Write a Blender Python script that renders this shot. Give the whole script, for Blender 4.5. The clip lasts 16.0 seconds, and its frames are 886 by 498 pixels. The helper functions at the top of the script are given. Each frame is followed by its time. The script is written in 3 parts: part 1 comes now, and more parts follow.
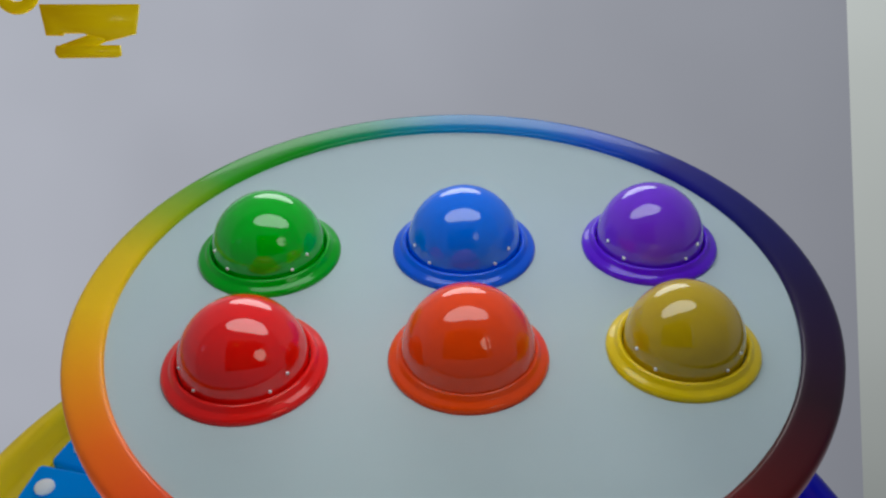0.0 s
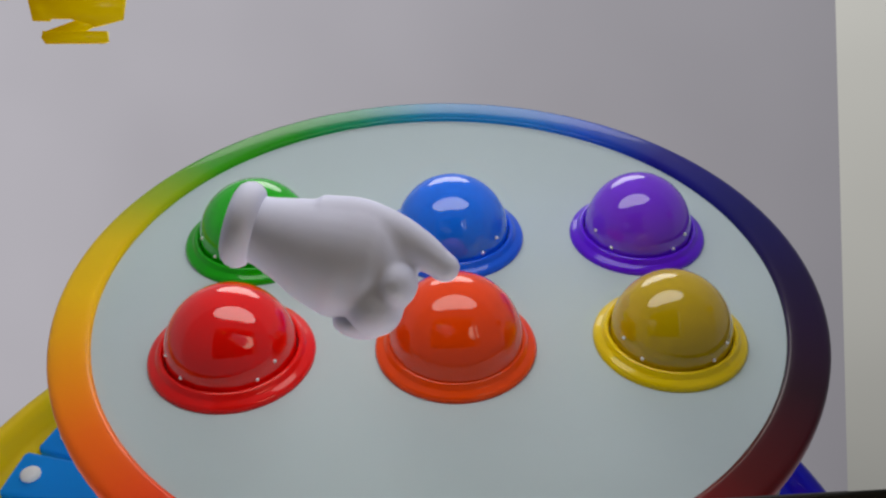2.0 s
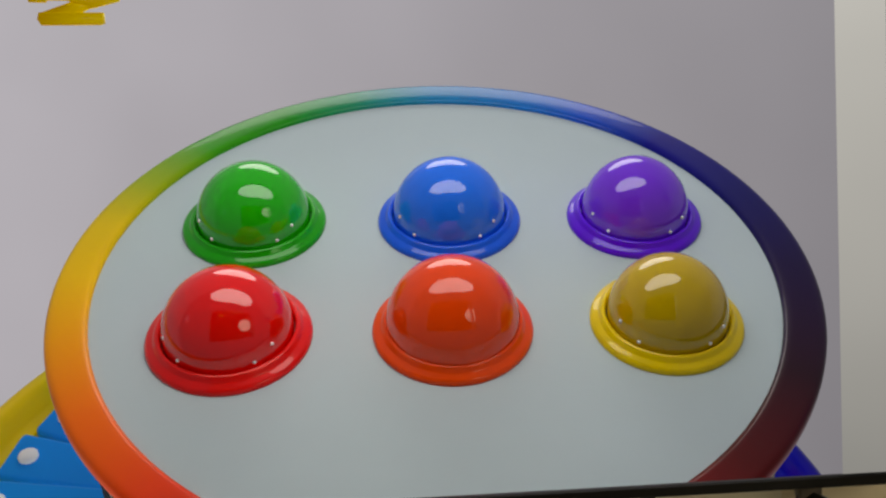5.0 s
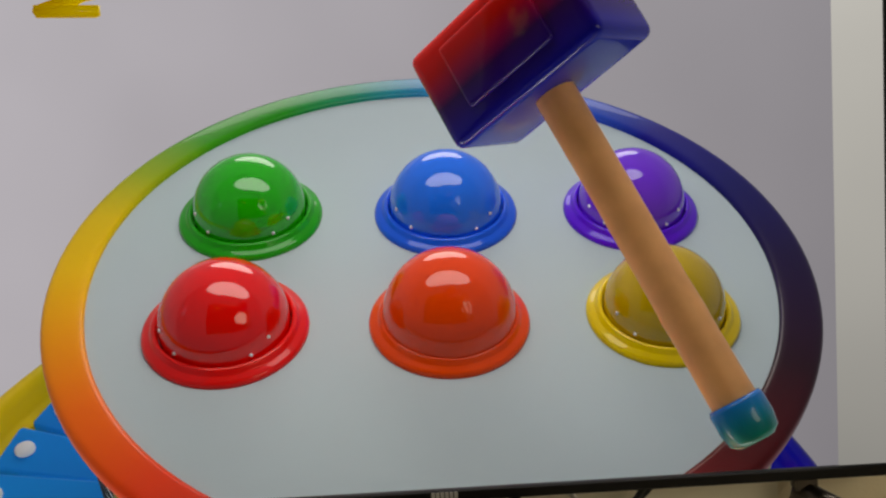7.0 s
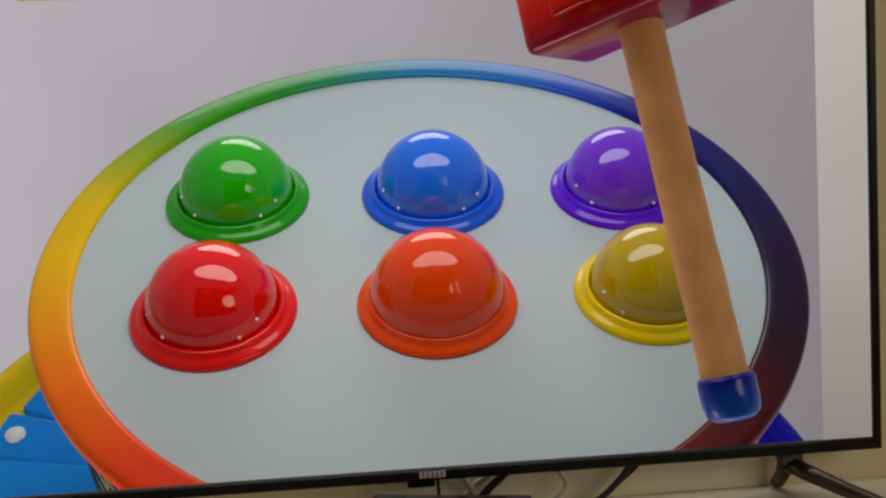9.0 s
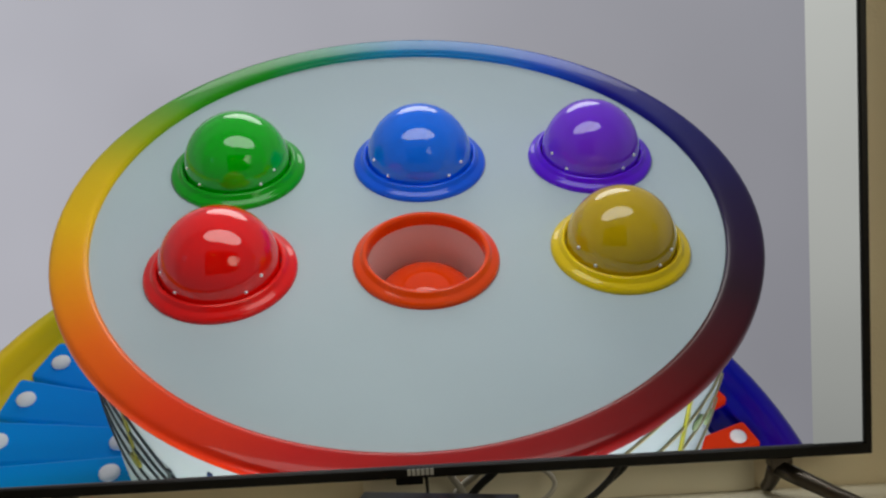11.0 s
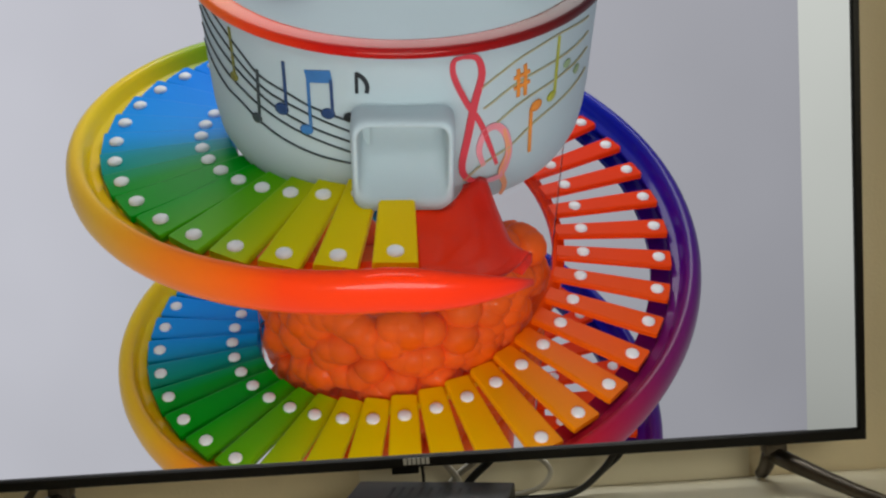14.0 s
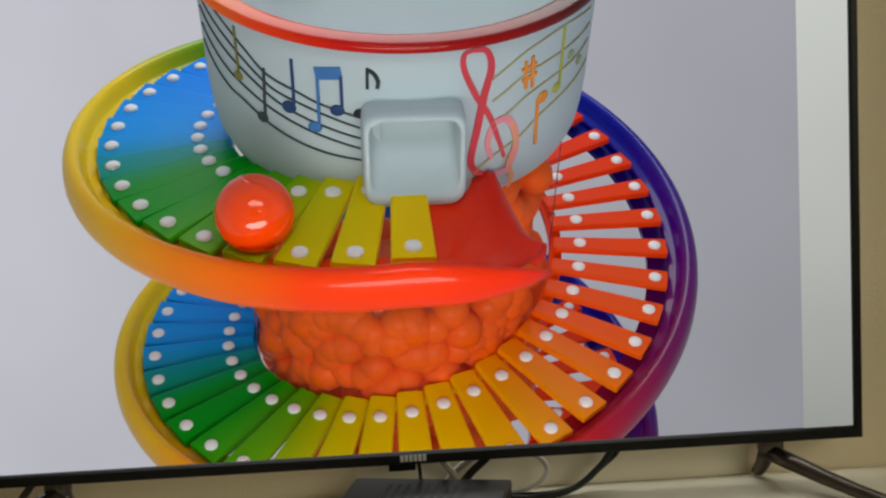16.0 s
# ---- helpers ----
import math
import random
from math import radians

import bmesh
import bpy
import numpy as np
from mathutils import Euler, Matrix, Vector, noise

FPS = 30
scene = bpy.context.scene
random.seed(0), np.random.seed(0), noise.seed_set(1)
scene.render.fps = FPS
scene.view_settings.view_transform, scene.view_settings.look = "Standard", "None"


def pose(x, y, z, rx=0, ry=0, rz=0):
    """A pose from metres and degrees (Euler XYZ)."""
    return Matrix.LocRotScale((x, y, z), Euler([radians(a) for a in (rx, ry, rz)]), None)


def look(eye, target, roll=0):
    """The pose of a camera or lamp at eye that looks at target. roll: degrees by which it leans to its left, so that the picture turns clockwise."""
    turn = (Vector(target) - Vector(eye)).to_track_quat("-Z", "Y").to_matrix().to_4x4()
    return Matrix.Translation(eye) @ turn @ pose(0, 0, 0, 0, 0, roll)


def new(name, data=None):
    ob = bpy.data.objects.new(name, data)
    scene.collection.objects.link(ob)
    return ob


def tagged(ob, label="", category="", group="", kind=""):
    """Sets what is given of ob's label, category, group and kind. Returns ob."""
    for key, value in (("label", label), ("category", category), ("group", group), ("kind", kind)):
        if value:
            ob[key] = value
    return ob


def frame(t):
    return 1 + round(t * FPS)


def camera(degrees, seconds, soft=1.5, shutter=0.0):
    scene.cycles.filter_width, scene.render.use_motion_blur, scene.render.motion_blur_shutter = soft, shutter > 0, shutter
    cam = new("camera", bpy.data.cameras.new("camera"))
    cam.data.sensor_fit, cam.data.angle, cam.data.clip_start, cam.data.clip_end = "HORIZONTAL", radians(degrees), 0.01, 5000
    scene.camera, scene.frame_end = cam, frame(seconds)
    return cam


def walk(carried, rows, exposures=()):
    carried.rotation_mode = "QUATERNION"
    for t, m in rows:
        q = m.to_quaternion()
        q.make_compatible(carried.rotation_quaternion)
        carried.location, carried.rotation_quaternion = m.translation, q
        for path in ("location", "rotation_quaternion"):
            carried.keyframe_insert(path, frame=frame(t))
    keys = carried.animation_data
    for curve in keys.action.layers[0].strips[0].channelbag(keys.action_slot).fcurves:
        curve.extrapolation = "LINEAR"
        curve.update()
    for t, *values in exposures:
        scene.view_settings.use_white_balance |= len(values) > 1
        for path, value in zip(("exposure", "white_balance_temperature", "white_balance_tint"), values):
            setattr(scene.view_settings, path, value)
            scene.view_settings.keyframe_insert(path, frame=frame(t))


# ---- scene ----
cam = camera(44.5, 16.0, soft=2.3)
CAM = [
    (0.00, pose(-0.0039, -1.2945, 1.0562, 85.97, 3.49, -0.18)),
    (0.50, pose(-0.0039, -1.2945, 1.0562, 85.93, 3.34, -0.22)),
    (1.00, pose(-0.0039, -1.2945, 1.0562, 85.61, 3.06, -0.37)),
    (1.50, pose(-0.0039, -1.2945, 1.0562, 85.48, 3.08, -0.59)),
    (2.00, pose(-0.0039, -1.2945, 1.0562, 85.34, 3.16, -0.79)),
    (2.50, pose(-0.0039, -1.2945, 1.0562, 85.31, 3.26, -0.93)),
    (3.00, pose(-0.0039, -1.2945, 1.0562, 85.08, 3.29, -0.85)),
    (3.50, pose(-0.0039, -1.2945, 1.0562, 85.11, 3.23, -0.84)),
    (4.00, pose(-0.0039, -1.2945, 1.0562, 85.12, 3.17, -0.82)),
    (4.50, pose(-0.0039, -1.2945, 1.0562, 84.76, 3.08, -0.89)),
    (7.00, pose(-0.0039, -1.2945, 1.0562, 84.03, 3.12, -1.13)),
    (7.50, pose(-0.0039, -1.2945, 1.0562, 83.78, 3.12, -1.31)),
    (8.00, pose(-0.0039, -1.2945, 1.0562, 83.38, 3.21, -1.71)),
    (8.50, pose(-0.0039, -1.2945, 1.0562, 83.02, 3.46, -1.87)),
    (10.80, pose(0.0449, -1.3102, 1.0313, 83.86, 3.65, -0.38)),
    (11.00, pose(0.0449, -1.3102, 1.0313, 83.97, 3.14, -0.23)),
    (11.50, pose(0.0449, -1.3102, 1.0313, 83.86, 3.32, -0.39)),
    (12.00, pose(0.0449, -1.3102, 1.0313, 83.96, 3.92, -0.83)),
    (12.50, pose(0.0449, -1.3102, 1.0313, 84.02, 3.62, -0.83)),
    (13.00, pose(0.0449, -1.3102, 1.0313, 83.75, 3.46, -0.73)),
    (13.50, pose(0.0449, -1.3102, 1.0313, 83.39, 3.32, -0.53)),
    (14.00, pose(0.0449, -1.3102, 1.0313, 83.39, 3.48, -0.57)),
    (14.50, pose(0.0449, -1.3102, 1.0313, 83.32, 3.30, -0.50)),
    (15.00, pose(0.0449, -1.3102, 1.0313, 83.29, 3.52, -0.55)),
    (15.50, pose(0.0449, -1.3102, 1.0313, 83.19, 3.31, -0.53)),
    (16.00, pose(0.0449, -1.3102, 1.0313, 83.23, 3.32, -0.69)),
]
walk(cam, CAM, exposures=[(0.0, -0.25, 6280, 2), (1.0, -0.25, 6530, 5), (2.5, -0.25, 6870, 8), (8.7, -0.25, 7050, 9), (10.8, -0.22, 6600, 5),
                          (12.3, -0.12, 6450, 2), (13.0, 0.07, 6500, 3), (16.0, 0.09, 6560, 3)])

# ---------------------------------------------------------------- world and lights
world = bpy.data.worlds.new("world")
scene.world = world
world.use_nodes = True
sky = world.node_tree.nodes.new("ShaderNodeTexSky")
sky.sky_type = "NISHITA"
sky.sun_disc = False
sky.sun_elevation = radians(35)
sky.sun_rotation = radians(200)
world.node_tree.links.new(sky.outputs["Color"], world.node_tree.nodes["Background"].inputs["Color"])
world.node_tree.nodes["Background"].inputs["Strength"].default_value = 0.08


def area_lamp(name, eye, target, size_x, size_y, watts, colour):
    data = bpy.data.lights.new(name, "AREA")
    data.shape, data.size, data.size_y, data.energy, data.color = "ELLIPSE", size_x, size_y, watts, colour
    ob = new(name, data)
    ob.matrix_world = look(eye, target)
    return ob


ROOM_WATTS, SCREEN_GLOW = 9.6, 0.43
# unseen lamps: warm room light from the side, the pictured studio's softbox, added fills
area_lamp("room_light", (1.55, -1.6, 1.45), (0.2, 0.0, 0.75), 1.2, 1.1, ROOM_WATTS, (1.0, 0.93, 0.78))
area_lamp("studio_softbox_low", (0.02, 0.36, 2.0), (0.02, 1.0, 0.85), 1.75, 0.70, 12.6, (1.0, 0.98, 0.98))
# high and front: fill lamps added to brighten the toy as it recedes
area_lamp("studio_fill_high", (0.0, 4.3, 4.9), (0.0, 3.5, 1.0), 3.8, 2.2, 84.0, (1.0, 0.98, 0.98))
area_lamp("studio_fill_front", (0.0, 0.2, -0.45), (0.0, 3.0, 0.6), 2.6, 0.9, 42.0, (1.0, 0.98, 0.98))


# ---------------------------------------------------------------- materials
def lin(r, g, b, k=1.0):
    out = []
    for c in (r, g, b):
        c /= 255.0
        c = c / 12.92 if c <= 0.04045 else ((c + 0.055) / 1.055) ** 2.4
        out.append(min(0.92, c * k))
    return (*out, 1.0)


def vivid(r, g, b, k=1.0):
    """A saturated plastic colour."""
    c = lin(r, g, b, k)
    return tuple(min(0.95, max(0.002, (v - 0.022) * 1.03)) for v in c[:3]) + (1.0,)


def material(name, colour, rough=0.4, metal=0.0, coat=0.0, vary=0.08, scale=9.0, bump=0.0, bump_scale=120.0, coat_ior=1.5, spec=0.3):
    m = bpy.data.materials.new(name)
    m.use_nodes = True
    nt = m.node_tree
    b = nt.nodes["Principled BSDF"]
    b.inputs["Roughness"].default_value = rough
    b.inputs["Metallic"].default_value = metal
    b.inputs["Coat Weight"].default_value = coat
    b.inputs["Coat Roughness"].default_value = 0.04
    b.inputs["Coat IOR"].default_value = coat_ior
    b.inputs["Specular IOR Level"].default_value = spec
    tc = nt.nodes.new("ShaderNodeTexCoord")
    nz = nt.nodes.new("ShaderNodeTexNoise")
    nz.inputs["Scale"].default_value = scale
    nz.inputs["Detail"].default_value = 5.0
    nt.links.new(tc.outputs["Object"], nz.inputs["Vector"])
    ramp = nt.nodes.new("ShaderNodeValToRGB")
    ramp.color_ramp.elements[0].position, ramp.color_ramp.elements[1].position = 0.3, 0.7
    ramp.color_ramp.elements[0].color = tuple(c * (1 - vary) for c in colour[:3]) + (1,)
    ramp.color_ramp.elements[1].color = tuple(min(1, c * (1 + vary)) for c in colour[:3]) + (1,)
    nt.links.new(nz.outputs["Fac"], ramp.inputs["Fac"])
    nt.links.new(ramp.outputs["Color"], b.inputs["Base Color"])
    if bump:
        n2 = nt.nodes.new("ShaderNodeTexNoise")
        n2.inputs["Scale"].default_value = bump_scale
        nt.links.new(tc.outputs["Object"], n2.inputs["Vector"])
        bp = nt.nodes.new("ShaderNodeBump")
        bp.inputs["Strength"].default_value = bump
        bp.inputs["Distance"].default_value = 0.004
        nt.links.new(n2.outputs["Fac"], bp.inputs["Height"])
        nt.links.new(bp.outputs["Normal"], b.inputs["Normal"])
    return m


def glow(name, colour, strength, vary=0.03, scale=0.6, fall=None):
    m = bpy.data.materials.new(name)
    m.use_nodes = True
    nt = m.node_tree
    nt.nodes.remove(nt.nodes["Principled BSDF"])
    e = nt.nodes.new("ShaderNodeEmission")
    e.inputs["Strength"].default_value = strength
    tc = nt.nodes.new("ShaderNodeTexCoord")
    nz = nt.nodes.new("ShaderNodeTexNoise")
    nz.inputs["Scale"].default_value = scale
    nt.links.new(tc.outputs["Object"], nz.inputs["Vector"])
    ramp = nt.nodes.new("ShaderNodeValToRGB")
    ramp.color_ramp.elements[0].position, ramp.color_ramp.elements[1].position = 0.3, 0.7
    ramp.color_ramp.elements[0].color = tuple(c * (1 - vary) for c in colour[:3]) + (1,)
    ramp.color_ramp.elements[1].color = tuple(c * (1 + vary) for c in colour[:3]) + (1,)
    nt.links.new(nz.outputs["Fac"], ramp.inputs["Fac"])
    nt.links.new(ramp.outputs["Color"], e.inputs["Color"])
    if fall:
        # uneven screen brightness put into the emission: weaker towards +x and downwards
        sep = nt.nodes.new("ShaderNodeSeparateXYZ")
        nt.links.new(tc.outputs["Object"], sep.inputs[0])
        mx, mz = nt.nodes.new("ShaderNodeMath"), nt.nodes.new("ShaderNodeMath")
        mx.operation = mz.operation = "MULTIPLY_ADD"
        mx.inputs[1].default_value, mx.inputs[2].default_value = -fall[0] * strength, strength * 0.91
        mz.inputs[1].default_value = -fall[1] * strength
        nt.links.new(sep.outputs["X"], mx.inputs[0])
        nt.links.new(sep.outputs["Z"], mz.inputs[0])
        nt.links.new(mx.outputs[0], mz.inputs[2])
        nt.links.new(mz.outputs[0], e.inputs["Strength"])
    nt.links.new(e.outputs["Emission"], nt.nodes["Material Output"].inputs["Surface"])
    return m


def rainbow(name, stops, k, rough=0.35, coat=0.2, shift=0.0, coat_ior=1.5):
    """Colour that runs round the toy's axis; stops: degrees and an sRGB colour."""
    m = bpy.data.materials.new(name)
    m.use_nodes = True
    nt = m.node_tree
    b = nt.nodes["Principled BSDF"]
    b.inputs["Roughness"].default_value = rough
    b.inputs["Coat Weight"].default_value = coat
    b.inputs["Coat Roughness"].default_value = 0.05
    b.inputs["Coat IOR"].default_value = coat_ior
    b.inputs["Specular IOR Level"].default_value = 0.1
    tc = nt.nodes.new("ShaderNodeTexCoord")
    gr = nt.nodes.new("ShaderNodeTexGradient")
    gr.gradient_type = "RADIAL"
    turn = nt.nodes.new("ShaderNodeMapping")
    turn.inputs["Rotation"].default_value = (0, 0, radians(-shift))
    nt.links.new(tc.outputs["Object"], turn.inputs["Vector"])
    nt.links.new(turn.outputs["Vector"], gr.inputs["Vector"])
    ramp = nt.nodes.new("ShaderNodeValToRGB")
    el = ramp.color_ramp.elements
    stops = sorted(stops)
    el[0].position, el[1].position = 0.0, 1.0
    el[0].color = vivid(*stops[0][1], k)
    el[1].color = vivid(*stops[-1][1], k)
    for deg, c in stops[1:-1]:
        el.new((deg + 180) / 360).color = vivid(*c, k)
    nt.links.new(gr.outputs["Fac"], ramp.inputs["Fac"])
    nt.links.new(ramp.outputs["Color"], b.inputs["Base Color"])
    return m


def clear_shell(name, tint, milk=0.1, ior=2.1):
    """Thin clear plastic: mostly see-through, with a glossy skin."""
    m = bpy.data.materials.new(name)
    m.use_nodes = True
    nt = m.node_tree
    nt.nodes.remove(nt.nodes["Principled BSDF"])
    tr = nt.nodes.new("ShaderNodeBsdfTransparent")
    tr.inputs["Color"].default_value = tint
    df = nt.nodes.new("ShaderNodeBsdfDiffuse")
    df.inputs["Color"].default_value = tint
    gl = nt.nodes.new("ShaderNodeBsdfGlossy")
    gl.inputs["Roughness"].default_value = 0.06
    fr = nt.nodes.new("ShaderNodeFresnel")
    fr.inputs["IOR"].default_value = ior
    m1, m2 = nt.nodes.new("ShaderNodeMixShader"), nt.nodes.new("ShaderNodeMixShader")
    m1.inputs["Fac"].default_value = milk
    nt.links.new(tr.outputs[0], m1.inputs[1])
    nt.links.new(df.outputs[0], m1.inputs[2])
    nt.links.new(fr.outputs[0], m2.inputs["Fac"])
    nt.links.new(m1.outputs[0], m2.inputs[1])
    nt.links.new(gl.outputs[0], m2.inputs[2])
    nt.links.new(m2.outputs[0], nt.nodes["Material Output"].inputs["Surface"])
    return m


K = 1.25
RING = [(-180, (220, 176, 2)), (-165, (226, 148, 3)), (-148, (228, 104, 5)), (-130, (216, 66, 12)), (-108, (180, 40, 18)), (-90, (152, 30, 22)),
        (-68, (132, 26, 30)), (-46, (84, 20, 36)), (-26, (52, 18, 44)), (0, (44, 22, 66)), (20, (30, 24, 92)), (42, (22, 32, 122)), (58, (16, 78, 180)),
        (70, (15, 108, 185)), (90, (20, 122, 170)), (106, (10, 130, 95)), (120, (12, 134, 14)), (138, (60, 144, 8)), (152, (140, 160, 6)), (166, (205, 176, 3)), (180, (220, 176, 2))]
RAIL = [(-180, (226, 190, 2)), (-160, (228, 180, 2)), (-142, (230, 170, 3)), (-124, (230, 120, 10)), (-104, (228, 66, 8)), (-75, (222, 56, 8)),
        (-55, (160, 42, 52)), (-35, (112, 38, 84)), (0, (66, 30, 112)), (28, (36, 32, 135)), (60, (28, 52, 165)), (90, (20, 90, 160)),
        (112, (20, 130, 60)), (128, (50, 144, 8)), (144, (150, 168, 5)), (160, (218, 188, 2)), (180, (226, 190, 2))]
BARS = [(-180, (34, 132, 220)), (-168, (30, 134, 205)), (-157, (22, 130, 130)), (-146, (10, 132, 45)), (-132, (18, 138, 4)), (-117, (95, 155, 5)),
        (-102, (185, 178, 2)), (-86, (222, 182, 2)), (-68, (226, 165, 2)), (-50, (226, 130, 6)), (-28, (210, 84, 14)), (0, (204, 66, 26)),
        (52, (204, 54, 36)), (58, (28, 74, 195)), (120, (28, 100, 212)), (150, (30, 118, 218)), (180, (34, 132, 220))]
M_RING = rainbow("glossy_rainbow_rim", RING, K, coat=0.28, shift=9, coat_ior=1.5)
M_RAIL = rainbow("glossy_rainbow_rail", RAIL, K, coat=0.35, shift=6, coat_ior=1.5)
M_BARS = rainbow("rainbow_key_paint", BARS, 1.4, rough=0.35, coat=0.0)
M_WHITE = material("white_toy_plastic", lin(184, 201, 206, 1.0), 0.6, coat=0.0, vary=0.02, scale=3, spec=0.12)
M_RIVET = material("white_rivet", lin(235, 236, 238, 1.1), 0.35, vary=0.02)
# the screen's vignette is put into the backdrop's glow by fall
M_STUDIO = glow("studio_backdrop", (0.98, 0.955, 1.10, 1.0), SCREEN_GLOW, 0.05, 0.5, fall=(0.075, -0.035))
# glow of the unseen front and sides, added as fill for the toy
M_FILL_FRONT = glow("unseen_fill_front", (0.98, 0.955, 1.10, 1.0), 0.22, 0.05, 0.5)
M_FILL_SIDE = glow("unseen_fill_side", (0.98, 0.955, 1.10, 1.0), 0.34, 0.05, 0.5)
# reflection on the screen painted as glow that fades downwards
M_BAND = glow("painted_screen_reflection", lin(230, 230, 228), 0.02, 0.05, 3.0, fall=(0.0, -30.0))
M_BLACK = material("black_tv_plastic", (0.008, 0.0075, 0.007, 1), 0.4, vary=0.2, scale=40, spec=0.2)
M_SILVER = material("silver_print", (0.62, 0.62, 0.6, 1), 0.4, vary=0.05)
M_FOOT = material("dark_gunmetal", (0.10, 0.085, 0.07, 1), 0.3, metal=0.75, vary=0.15, scale=30)
M_WALL = material("cream_wall_paint", (0.76, 0.66, 0.46, 1), 0.75, vary=0.05, scale=3, bump=0.15, bump_scale=220)
M_PANEL = material("cream_panel", (0.80, 0.74, 0.58, 1), 0.6, vary=0.04, scale=4)
M_TABLE = material("cream_laminate", (0.62, 0.58, 0.45, 1), 0.4, vary=0.06, scale=6)
M_FLOOR = material("floor_boards", (0.30, 0.20, 0.12, 1), 0.5, vary=0.2, scale=5)
M_CEIL = material("ceiling_paint", (0.8, 0.78, 0.72, 1), 0.9, vary=0.03)
M_CABLE_B = material("black_cable", (0.02, 0.02, 0.018, 1), 0.5)
M_CABLE_W = material("grey_cable", (0.50, 0.47, 0.40, 1), 0.5)
M_BOX = material("black_box_plastic", (0.02, 0.018, 0.016, 1), 0.4, vary=0.25, scale=60)
M_GOLD = material("gold_plates", lin(255, 206, 8, 1.6), 0.35, coat=0.3, vary=0.08, spec=0.2)
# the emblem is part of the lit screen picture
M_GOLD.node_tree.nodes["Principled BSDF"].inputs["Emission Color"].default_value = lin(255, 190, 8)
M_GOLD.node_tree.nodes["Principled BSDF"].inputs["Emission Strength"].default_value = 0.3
M_GLOVE = material("white_glove", lin(206, 210, 236, 1.0), 0.6, vary=0.03)
M_WOOD = material("pale_turned_wood", lin(226, 164, 108, 1.25), 0.5, vary=0.12, scale=14)
M_CORE_BALL = material("orange_candy", (0.90, 0.118, 0.006, 1), 0.45, coat=0.12, vary=0.12, scale=5, spec=0.06)
M_TUBE = clear_shell("clear_tube", (0.99, 0.98, 0.975, 1), 0.012, 1.004)
BALLS = {
    "green": vivid(10, 165, 0, 1.25), "blue": vivid(30, 106, 226, 1.25), "purple": vivid(110, 56, 208, 1.2),
    "red": vivid(222, 30, 20, 1.2), "orange": vivid(230, 74, 2, 1.2), "yellow": vivid(184, 156, 0, 1.15)}
RIMS = {
    "green": vivid(10, 152, 5, 1.2), "blue": vivid(24, 92, 215, 1.2), "purple": vivid(92, 36, 205, 1.2),
    "red": vivid(218, 42, 42, 1.2), "orange": vivid(228, 78, 2, 1.2), "yellow": vivid(220, 192, 0, 1.15)}


# ---------------------------------------------------------------- mesh helpers
S = 0.8        # metres for one rim radius of the toy
C, N = math.cos, math.sin


def rim_point(deg, r, z):
    a = radians(deg)
    return (r * C(a), r * N(a), z)


def part(name, bm, mat, parent=None, label="", smooth=True, size=1.0):
    if size != 1.0:
        bm.transform(Matrix.Scale(size, 4))
    bmesh.ops.recalc_face_normals(bm, faces=bm.faces)
    me = bpy.data.meshes.new(name)
    bm.to_mesh(me)
    bm.free()
    me.materials.append(mat)
    if smooth:
        me.shade_smooth()
    ob = new(name, me)
    ob.parent = parent
    if label:
        tagged(ob, label)
    return ob


def skin(bm, loops, closed=True, caps=False):
    """Joins rows of points with faces."""
    rows = [[bm.verts.new(p) for p in loop] for loop in loops]
    n = len(rows[0])
    for a, b in zip(rows, rows[1:]):
        for i in range(n if closed else n - 1):
            j = (i + 1) % n
            bm.faces.new((a[i], a[j], b[j], b[i]))
    if caps:
        bm.faces.new(rows[0])
        bm.faces.new(rows[-1][::-1])
    return rows


def lathe(profile, seg=64, x=0.0, y=0.0):
    """Turns (radius, height) pairs round a standing axis."""
    bm = bmesh.new()
    loops = [[(x + r * C(2 * math.pi * i / seg), y + r * N(2 * math.pi * i / seg), z) for i in range(seg)] for r, z in profile]
    rows = skin(bm, loops)
    for row, (r, z) in ((rows[0], profile[0]), (rows[-1], profile[-1])):
        if r < 0.02:
            bmesh.ops.pointmerge(bm, verts=row, merge_co=(x, y, z))
    return bm


def ring_tube(radius, tube_r, tube_z, z=0.0, seg=96, sides=14, x=0.0, y=0.0, power=1.0):
    bm = bmesh.new()
    loops = []
    for k in range(sides + 1):
        b = 2 * math.pi * k / sides
        r, h = radius + tube_r * math.copysign(abs(C(b)) ** power, C(b)), z + tube_z * math.copysign(abs(N(b)) ** power, N(b))
        loops.append([(x + r * C(2 * math.pi * i / seg), y + r * N(2 * math.pi * i / seg), h) for i in range(seg)])
    skin(bm, loops[:-1])
    bm.verts.ensure_lookup_table()
    for i in range(seg):
        j = (i + 1) % seg
        last = (sides - 1) * seg
        bm.faces.new((bm.verts[last + i], bm.verts[last + j], bm.verts[j], bm.verts[i]))
    return bm


def block(bm, lo, hi, bevel=0.0, segments=2):
    made = bmesh.ops.create_cube(bm, size=1.0)["verts"]
    for v in made:
        v.co = [lo[i] + (v.co[i] + 0.5) * (hi[i] - lo[i]) for i in range(3)]
    if bevel:
        edges = list({e for v in made for e in v.link_edges})
        bmesh.ops.bevel(bm, geom=edges, offset=bevel, segments=segments, affect="EDGES", profile=0.6)
    return bm


